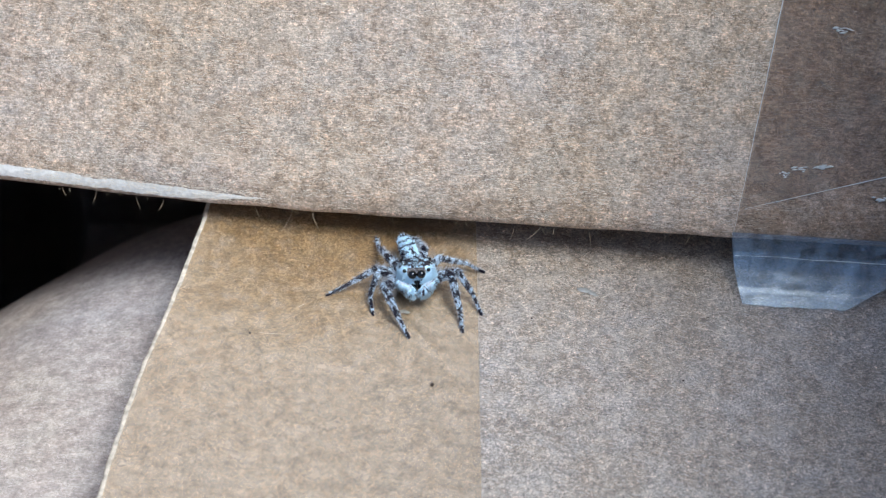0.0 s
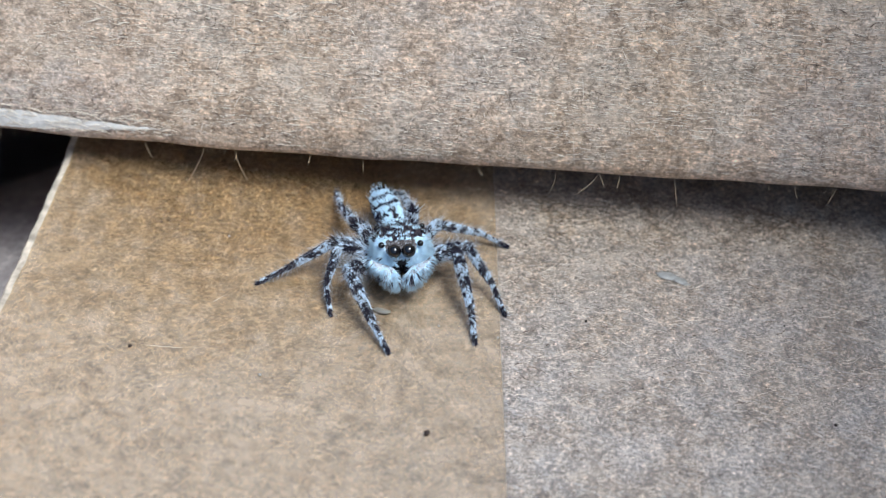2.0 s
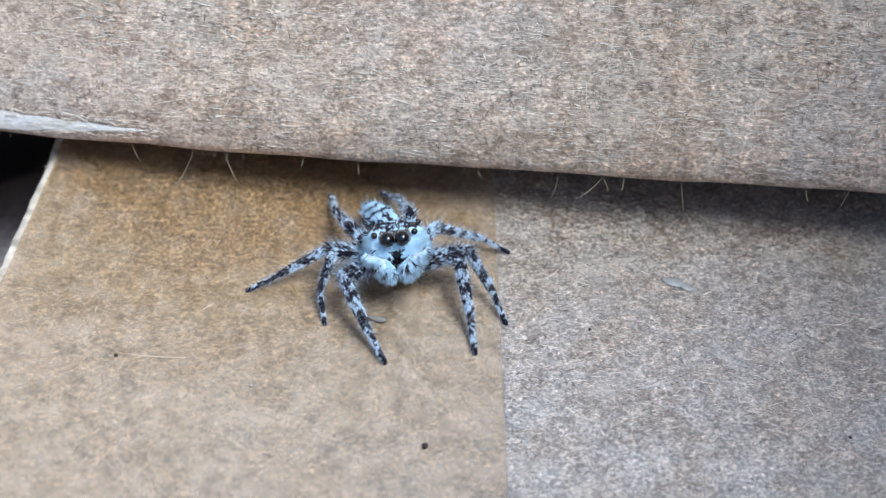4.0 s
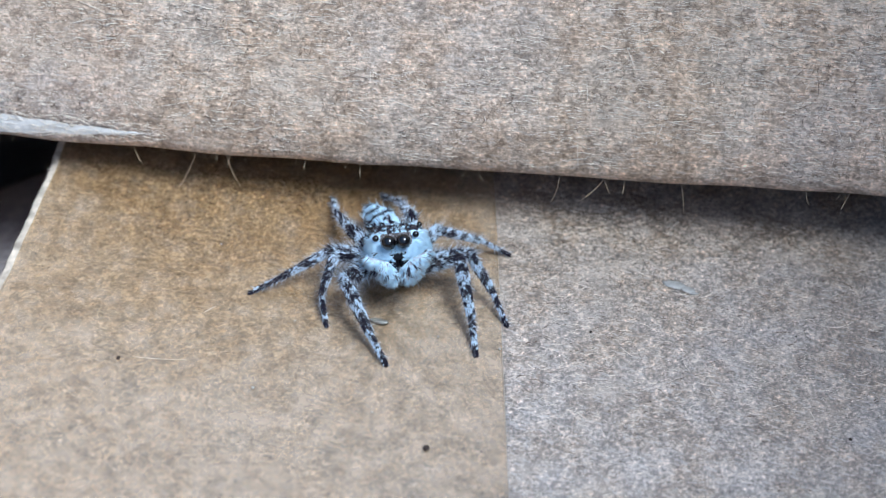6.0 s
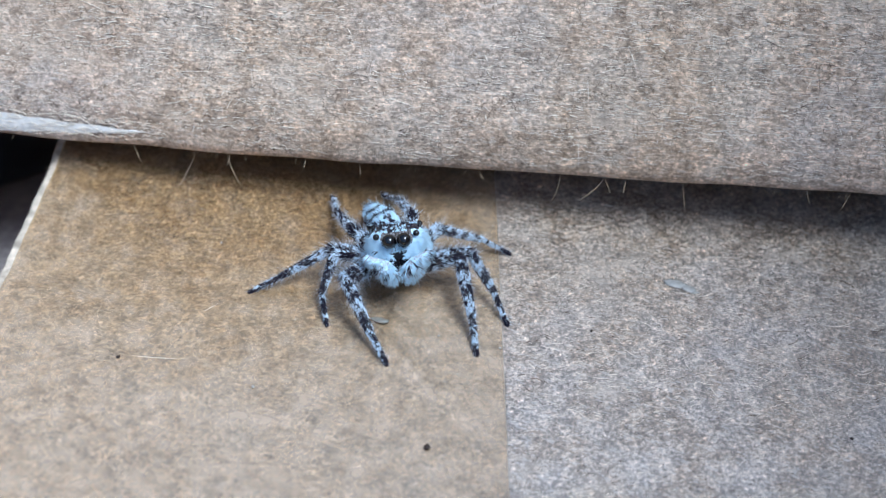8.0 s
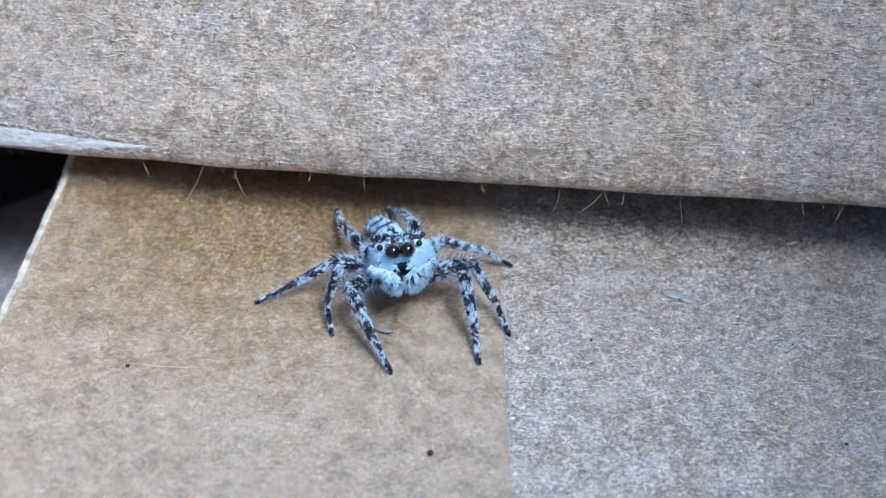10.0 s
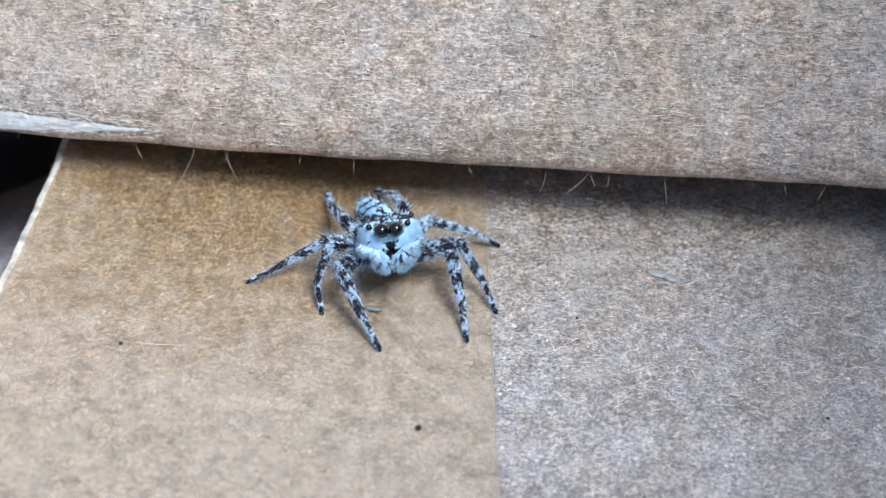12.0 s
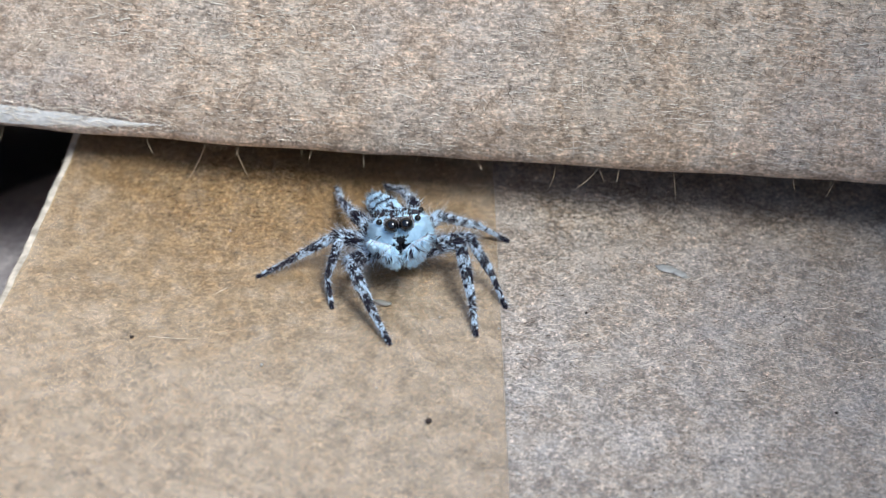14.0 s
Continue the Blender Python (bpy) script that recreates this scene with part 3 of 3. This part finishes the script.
# Body poses: waist place, head pitch, roll and turn, abdomen pitch and turn.
LOW = dict(waist=(-0.02, 2.40, 1.42), head=(17.5, -3.0, 4.0), belly=(9.0, 26.0))
HIGH = dict(waist=(0.04, 2.42, 1.44), head=(31.5, -7.5, 4.0), belly=(-7.0, 33.0))
STEPS = [(0.0, 0.0), (2.65, 0.0), (2.7, 0.05), (2.8, 0.45), (2.9, 0.94), (3.0, 1.0), (3.2, 1.0), (8.2, 1.0), (10.3, 1.06), (14.0, 1.03)]


def blend_pose(f):
    mixed = {}
    for key in LOW:
        mixed[key] = [a + f * (b - a) for a, b in zip(LOW[key], HIGH[key])]
    x, y, z = mixed["waist"]
    base = pose(x * MM, y * MM, z * MM)
    hp, hr, hy = mixed["head"]
    bp, by = mixed["belly"]
    return base @ pose(0, 0, 0, -hp, hr, hy), base @ pose(0, 0, 0, bp, 0, by)


def bend(hip, ankle, l1, l2, guide):
    """The knee between hip and ankle for the two bone lengths, on the side of guide."""
    d = ankle - hip
    reach = min(d.length, (l1 + l2) * 0.999)
    axis = d.normalized()
    a = (l1 * l1 - l2 * l2 + reach * reach) / (2 * reach)
    h = math.sqrt(max(0.0, l1 * l1 - a * a))
    side = (guide - hip) - axis * (guide - hip).dot(axis)
    return hip + axis * a + side.normalized() * h

# ---- the leaning flap's torn lip, its loose fibres, the fibres felted into the liners ----
def torn_lip():
    verts, faces = [], []
    xs = np.arange(-62, -13.0, 0.12)
    n = 8
    for x in xs:
        f = max(0.0, min(1.0, (-13.3 - x) / 7.5))
        ragged = 0.10 * wave(x, 1, 0.9) + 0.07 * wave(x, 2, 3.1) + 0.05 * wave(x, 3, 7.0)
        top = 0.62 + 0.42 * f + ragged + 0.25 * max(0.0, min(1.0, (-21 - x) / 9))
        low = top - max(0.0, (0.10 + 1.0 * f + 0.07 * wave(x, 6, 5.0)) * min(1.0, (-13.0 - x) / 1.5))
        for k in range(n):
            p, nn = lean_point(x, max(-0.05, low + (top - low) * k / (n - 1)))
            lift = 0.035 * math.sin(math.pi * min(1.0, 0.06 + k / (n - 1))) + 0.012 + 0.015 * wave(x, k, 2.5)
            verts.append(tuple(p + nn * lift))
    for i in range(len(xs) - 1):
        for k in range(n - 1):
            a = i * n + k
            faces.append((a, a + n, a + n + 1, a + 1))
    link_mesh("torn_edge", verts, faces, PULP, upper, "whitish torn paper edge")


torn_lip()


def lip_fibres():
    """Stray fibres that hang from the lip over the lower flap."""
    named = [(-10.7, 2.3, -1.2), (-9.1, 1.8, 0.75), (-8.9, 0.7, -0.2), (-4.9, 0.45, -0.1),
             (-2.1, 0.75, 0.05), (4.1, 0.5, 0.3), (8.3, 1.4, -0.35), (10.6, 1.3, -1.3), (10.6, 0.8, 0.35), 
             (11.7, 0.75, -0.1), (14.6, 1.7, 0.35), (21.0, 0.7, 0.2), (23.2, 0.9, -0.4), (-14.0, 0.9, 0.4),
             (-22.0, 1.2, -0.6), (-24.5, 1.3, 0.4), (-28.0, 1.1, -0.4), (-31.0, 0.8, 0.3)]
    for x, drop, lean in named:
        curl = rng.normal(0, 0.08)
        path = [(x + lean * q * (0.55 + 0.4 * q) + 0.5 * curl * math.sin(3 * q), lip_y(x) + 0.3 - 0.35 * q, lip_z(x) + 0.1 - drop * 1.25 * q + 0.25 * q * q) for q in np.linspace(0, 1, 8)]
        v, f, _ = strips([path], [0.034])
        link_mesh("fibre", v, f, FIBRE_TAN, upper, "pale stray fibre")
    paths, radii = [], []
    for _ in range(36):
        x = rng.uniform(-34, 30)
        d, l = rng.uniform(0.05, 0.28), rng.normal(0, 0.15)
        paths.append([(x + l * q, lip_y(x) + 0.25 - 0.25 * q, lip_z(x) + 0.1 - d * q) for q in np.linspace(0, 1, 4)])
        radii.append(rng.uniform(0.012, 0.022))
    v, f, _ = strips(paths, radii)
    tagged(link_mesh("lip_fuzz", v, f, FIBRE_TAN, upper, "pale paper fuzz on the lip"), kind="stuff")
lip_fibres()


FACE = np.array(PROFILE[6:])
ALONG = np.r_[0, np.cumsum(np.hypot(*np.diff(FACE, axis=0).T))]


def on_lean(x, s, lift):
    y, z = np.interp(s, ALONG, FACE[:, 0]), np.interp(s, ALONG, FACE[:, 1])
    slope = np.arctan2(np.interp(s + 0.2, ALONG, FACE[:, 1]) - np.interp(s - 0.2, ALONG, FACE[:, 1]), np.interp(s + 0.2, ALONG, FACE[:, 0]) - np.interp(s - 0.2, ALONG, FACE[:, 0]))
    sink = 0.05 * np.clip(x, -26.0, 0.0) + 0.035 * np.clip(x, 0.0, 28.0)
    lip = 6.04 - 0.045 * x + np.where(x < 0, 0.0013 * x * x, 0) - sink
    return np.stack([x, lip + y - lift * np.sin(slope), LIP_Z + sink + z + lift * np.cos(slope)], -1)


def on_flat(x, s, lift):
    return np.stack([x, s, lift], -1)


def felt(name, place, count, x_range, s_range, parent, turn_sd, label, base=0.03, pale=0.7, thick=1.0, span=0.13, crook=0.05):
    """Single fibres lying on a liner's face, pale and dark."""
    x, s = rng.uniform(*x_range, count), rng.uniform(*s_range, count)
    a = np.where(rng.random(count) < 0.92, rng.normal(0, turn_sd, count), rng.uniform(-1.6, 1.6, count))
    length = np.minimum(2.4, rng.gamma(2.2, span, count))
    bow = rng.normal(0, crook, count)
    q = np.linspace(-0.5, 0.5, 5)[None]
    b = a[:, None] + bow[:, None] * q * 2
    X, S = x[:, None] + length[:, None] * q * np.cos(b), s[:, None] + length[:, None] * q * np.sin(b)
    pts = place(X, S, base + 0.01 * (0.25 - q * q) * np.ones_like(X))
    tones = (rng.random(count) > pale).astype(int)
    v, f, owner = strips(pts, rng.uniform(0.012, 0.032, count) * thick)
    ob = link_mesh(name, v, f, [FIBRE_PALE, FIBRE_DARK], parent, label, tones[owner])
    return tagged(ob, kind="stuff")


felt("fibre_felt", on_lean, 9000, (-34, 34), (0.2, 15), upper, 0.18, "fine pale paper fibres", 0.007, 1.0, 0.65, 0.20, 0.03)
felt("fibre_felt", on_lean, 6500, (-34, 34), (0.2, 15), upper, 1.1, "fine dark paper fibres", 0.004, 0.0, 0.62, 0.13, 0.5)
felt("fibre_felt", on_lean, 3000, (-46, 46), (15, 30), upper, 0.3, "fine pale and dark paper fibres", 0.012, 0.85, 0.9)
felt("fibre_felt", on_flat, 9000, (5.6, 42), (-24, 9), lower, 0.5, "fine pale and dark paper fibres", 0.003, 0.45, 0.65, 0.09, 0.3)
felt("fibre_felt", on_flat, 450, (5.6, 28), (-8, 7), lower, 0.3, "coarse pale and dark paper fibres", 0.004, 0.80, 0.9, 0.20, 0.2)
felt("fibre_felt", on_lean, 420, (-34, -12.5), (0.10, 1.35), upper, 0.25, "white torn paper fibres", 0.07, 1.0, 0.9, 0.22, 0.2)
felt("fibre_felt", on_lean, 900, (-30, 30), (0.2, 8), upper, 0.15, "coarse pale paper fibres", 0.012, 0.95, 1.3, 0.12)
felt("fibre_felt", on_flat, 5000, (-19, 5.2), (-24, 9), lower, 0.9, "fine paper fibres under the tape", 0.003, 0.45, 0.6, 0.09, 0.4)


# ---- clear tape that wraps the leaning flap and hangs to the lower flap ----
def sheet(name, rows, mat, parent, label="", thick=0.05):
    """A thin film through rows of (place, normal), closed with its underside."""
    n, verts, faces = len(rows[0]), [], []
    for up in (1.0, 0.0):
        for row in rows:
            verts += [tuple(Vector(p) + Vector(nn) * (0.03 + thick * up)) for p, nn in row]
    m = len(rows) * n
    for i in range(len(rows) - 1):
        for j in range(n - 1):
            a = i * n + j
            faces.append((a, a + 1, a + n + 1, a + n))
            faces.append((a + m, a + n + m, a + n + 1 + m, a + 1 + m))
    return link_mesh(name, verts, faces, mat, parent, label)


def wrap_left(s):
    return 26.55 + 0.13 * s + 0.08 * wave(s, 4, 0.5)


def wrap_tape():
    ob = thing("packing_tape", "crinkled clear tape wrapped over the leaning flap, loose end hanging", "tape")
    rows = []
    for s in list(np.arange(0, 6, 0.4)) + list(np.arange(6, 37, 2.0)):
        row = []
        for q in np.linspace(0, 1, 12):
            x = wrap_left(s) + (BOX_RIGHT - 0.2 - wrap_left(s)) * q
            p, n = lean_point(x, s)
            row.append((p + n * 0.06 * wave(x, s, 0.5), n))
        rows.append(row)
    sheet("film", rows, TAPE_UP, ob)
    # hanging part: bows out from the lip down to the lower flap, its end cut askew
    def fall(x, d):
        y = np.interp(d, (0, 0.12, 0.3, 0.55, 0.8, 1.0), (0.10, -0.12, -0.5, -1.75, -3.35, -4.8))
        z = np.interp(d, (0, 0.12, 0.3, 0.55, 0.8, 1.0), (LIP_Z + 0.9, LIP_Z + 0.2, 2.15, 1.3, 0.5, 0.12))
        fold = 0.16 * wave(x, d * 3, 0.55) + 0.06 * wave(x, d * 6, 1.8)
        k = lip_z(x) / LIP_Z
        y, z = float(y) + (LIP_Z - float(z)) * (k - 1), float(z) * k
        return (x, lip_y(x) + y - fold * (0.4 + d), z + 0.5 * fold * (1 - d)), (0, -0.7, 0.7)

    rows = [[fall(26.5 + 0.9 * d + (BOX_RIGHT - 27.6) * q, d) for q in np.linspace(0, 1, 60)] for d in np.linspace(0, 0.56, 16)]
    sheet("hanging_film", rows, TAPE_LOOSE, ob)
    rows = []
    for d in np.linspace(0.56, 1, 12):
        x0, x1 = 26.5 + 0.9 * d + 0.5 * (d - 0.56), 41.5 - 5.5 * (d - 0.56) / 0.44
        rows.append([fall(x0 + (x1 - x0) * q, d + 0.05 * q * (d - 0.56)) for q in np.linspace(0, 1, 40)])
    sheet("loose_end", rows, TAPE_LOOSE, ob, "loose end of tape hanging to the board")
    # pale strip laid over the fold to paint its bright glint
    v, f, _ = strips([[Vector(fall(x, 0.36 + 0.03 * wave(x, 7, 0.3))[0]) + Vector((0, -0.09, 0.09)) for x in np.arange(27, BOX_RIGHT - 0.6, 0.3)]], [0.05])
    link_mesh("crease", v, f, TAPE_EDGE, ob, "pale strip for the bright line along the film's fold")
    # second layer of film and the whitish cut edges
    rows = []
    for q in np.linspace(0, 1, 12):
        row = []
        for f in np.linspace(0, 1, 14):
            s = 2.6 + 6.4 * q + (37.0 - 2.6 - 6.4 * q) * f
            x = wrap_left(s) + 0.15 + (BOX_RIGHT - 0.5 - wrap_left(s)) * q
            p, n = lean_point(x, s)
            row.append((p + n * 0.10, n))
        rows.append(row)
    sheet("second_layer", rows, TAPE_UP, ob)
    lines = [[tuple(lean_point(wrap_left(s), s)[0] + lean_point(wrap_left(s), s)[1] * 0.08) for s in np.arange(0, 37, 0.5)],
             [tuple(lean_point(x, 2.6 + 0.30 * (x - 27.3))[0] + lean_point(x, 1)[1] * 0.16) for x in np.arange(27.3, BOX_RIGHT - 0.5, 0.4)]]
    v, f, _ = strips(lines, [0.05, 0.055])
    link_mesh("cut_edge", v, f, TAPE_EDGE, ob, "whitish tape edge")
    # white scuffs where the film has lifted
    for x, s, l, w in ((30.6, 5.7, 0.5, 0.8), (31.6, 6.2, 0.9, 0.3), (33.7, 6.5, 1.6, 0.35), (34.0, 18.0, 1.0, 0.6), (38.6, 4.0, 1.0, 0.3)):
        paths = []
        for _ in range(9):
            cx, cs, ln, an = x + rng.normal(0, l * 0.4), s + rng.normal(0, w * 0.3), rng.uniform(0.25, 0.7) * l, rng.normal(0.12, 0.12)
            paths.append(on_lean(cx + ln * np.linspace(-0.5, 0.5, 6) * math.cos(an), cs + ln * np.linspace(-0.5, 0.5, 6) * math.sin(an), np.full(6, 0.12)))
        v, f, _ = strips(paths, rng.uniform(0.05, 0.16, 9))
        link_mesh("scuff", v, f, TAPE_EDGE, ob, "white scuff on the film")


wrap_tape()


# ---- crumbs and specks ----
def crumb(name, label, category, place, size, mat, turn=0, group=""):
    seed = rng.random() * 90

    def fn(u, v):
        d = Vector((math.cos(u) * math.sin(v), math.sin(u) * math.sin(v), math.cos(v)))
        k = 1 + 0.35 * noise.noise(d * 1.7 + Vector((seed, 0, 0)))
        return tuple(d[i] * size[i] * k for i in range(3))

    v, f = ball(fn, 12, 8)
    low = min(p[2] for p in v)
    ob = link_mesh(name, [(p[0], p[1], p[2] - low) for p in v], outward(v, f), mat)
    ob.matrix_basis = pose(place[0] * MM, place[1] * MM, place[2] * MM, 0, 0, turn)
    return tagged(ob, label, category, group)


for x, y, r in ((1.61, -10.12, 0.17), (-13.46, -5.03, 0.10), (9.81, -2.31, 0.08), (21.96, -8.78, 0.10), (12.4, -14.0, 0.07), (20.2, -2.2, 0.06)):
    z = 0.055 if x < 5.3 else 0.0
    crumb("dirt_speck", "tiny dark speck of dirt on the board", "speck", (x, y, z), (r, r * 0.85, r * 0.5), SPECK, rng.uniform(0, 180), "dirt specks")
for x, y, l, w, turn in ((14.30, 1.15, 0.60, 0.27, -18), (14.95, 0.85, 0.45, 0.22, -26), (15.3, 0.55, 0.22, 0.08, 10)):
    crumb("paper_flake", "pale flat paper flake lying on the board", "flake", (x, y, 0.0), (l, w, 0.045), FLAKE, turn, "paper flakes")
for x, y, l, turn in ((-11.6, -5.0, 3.0, -3), (9.6, 0.9, 1.6, -22), (11.6, 4.1, 1.4, 8), (-9.3, -1.6, 1.0, 40)):
    z = 0.06 if x < 5.3 else 0.012
    path = [(l * q, 0.12 * l * q * q, 0.012 * math.cos(5 * q)) for q in np.linspace(-0.5, 0.5, 9)]
    v, f, _ = strips([path], [0.016])
    hair = link_mesh("loose_fibre", v, f, FIBRE_PALE)
    hair.matrix_basis = pose(x * MM, y * MM, z * MM, 0, 0, turn)
    tagged(hair, "thin pale paper fibre lying on the board", "fibre", "loose fibres")
crumb("seed_husk", "small translucent pale husk beside the spider", "husk", (-0.78, -2.15, 0.055), (0.47, 0.17, 0.10), HUSK, -14)
for x, y, r in ((2.16, -3.01, 0.07), (-6.78, -6.69, 0.09), (4.4, -0.9, 0.06), (5.2, -3.7, 0.07), (-5.0, -2.2, 0.05), (-9.1, 3.0, 0.06), (11.4, -6.0, 0.07), (8.0, -9.0, 0.06), (-1.0, -8.0, 0.06), (5.0, 4.9, 0.05), (18.2, -5.0, 0.07)):
    z = 0.055 if x < 5.3 else 0.0
    crumb("white_grain", "tiny white grain on the board", "grain", (x, y, z), (r, r, r * 0.7), FLAKE, 0, "white grains")

def motions():
    raised, _ = blend_pose(1.0)
    head_rows, belly_rows = [], []
    limb_rows = {key: ([], [], []) for key in JOINTED}
    for t, f in STEPS:
        h, b = blend_pose(f)
        head_rows.append((t, h))
        belly_rows.append((t, b))
        # hips ride with part of the head's lift, feet stay where they stand
        share = Matrix.Translation(raised.translation.lerp(h.translation, 1.0)) @ raised.to_quaternion().slerp(h.to_quaternion(), 0.35).to_matrix().to_4x4()
        carry = share @ raised.inverted()
        for key, (femur, tibia, tarsus, l1, l2) in JOINTED.items():
            hip, knee, ankle, foot = [Vector(p) for p in LEGS[key]]
            hip = (carry @ (hip * MM)) / MM
            knee = bend(hip, ankle, l1, l2, knee)
            fem = along(hip, knee)
            inv = fem.inverted()
            for rows, m in zip(limb_rows[key], (fem, inv @ along(knee, ankle), inv @ along(ankle, foot))):
                rows.append((t, m))
    walk(head, head_rows)
    walk(abdomen, belly_rows)
    for key, (femur, tibia, tarsus, l1, l2) in JOINTED.items():
        for ob, rows in zip((femur, tibia, tarsus), limb_rows[key]):
            walk(ob, rows)


motions()
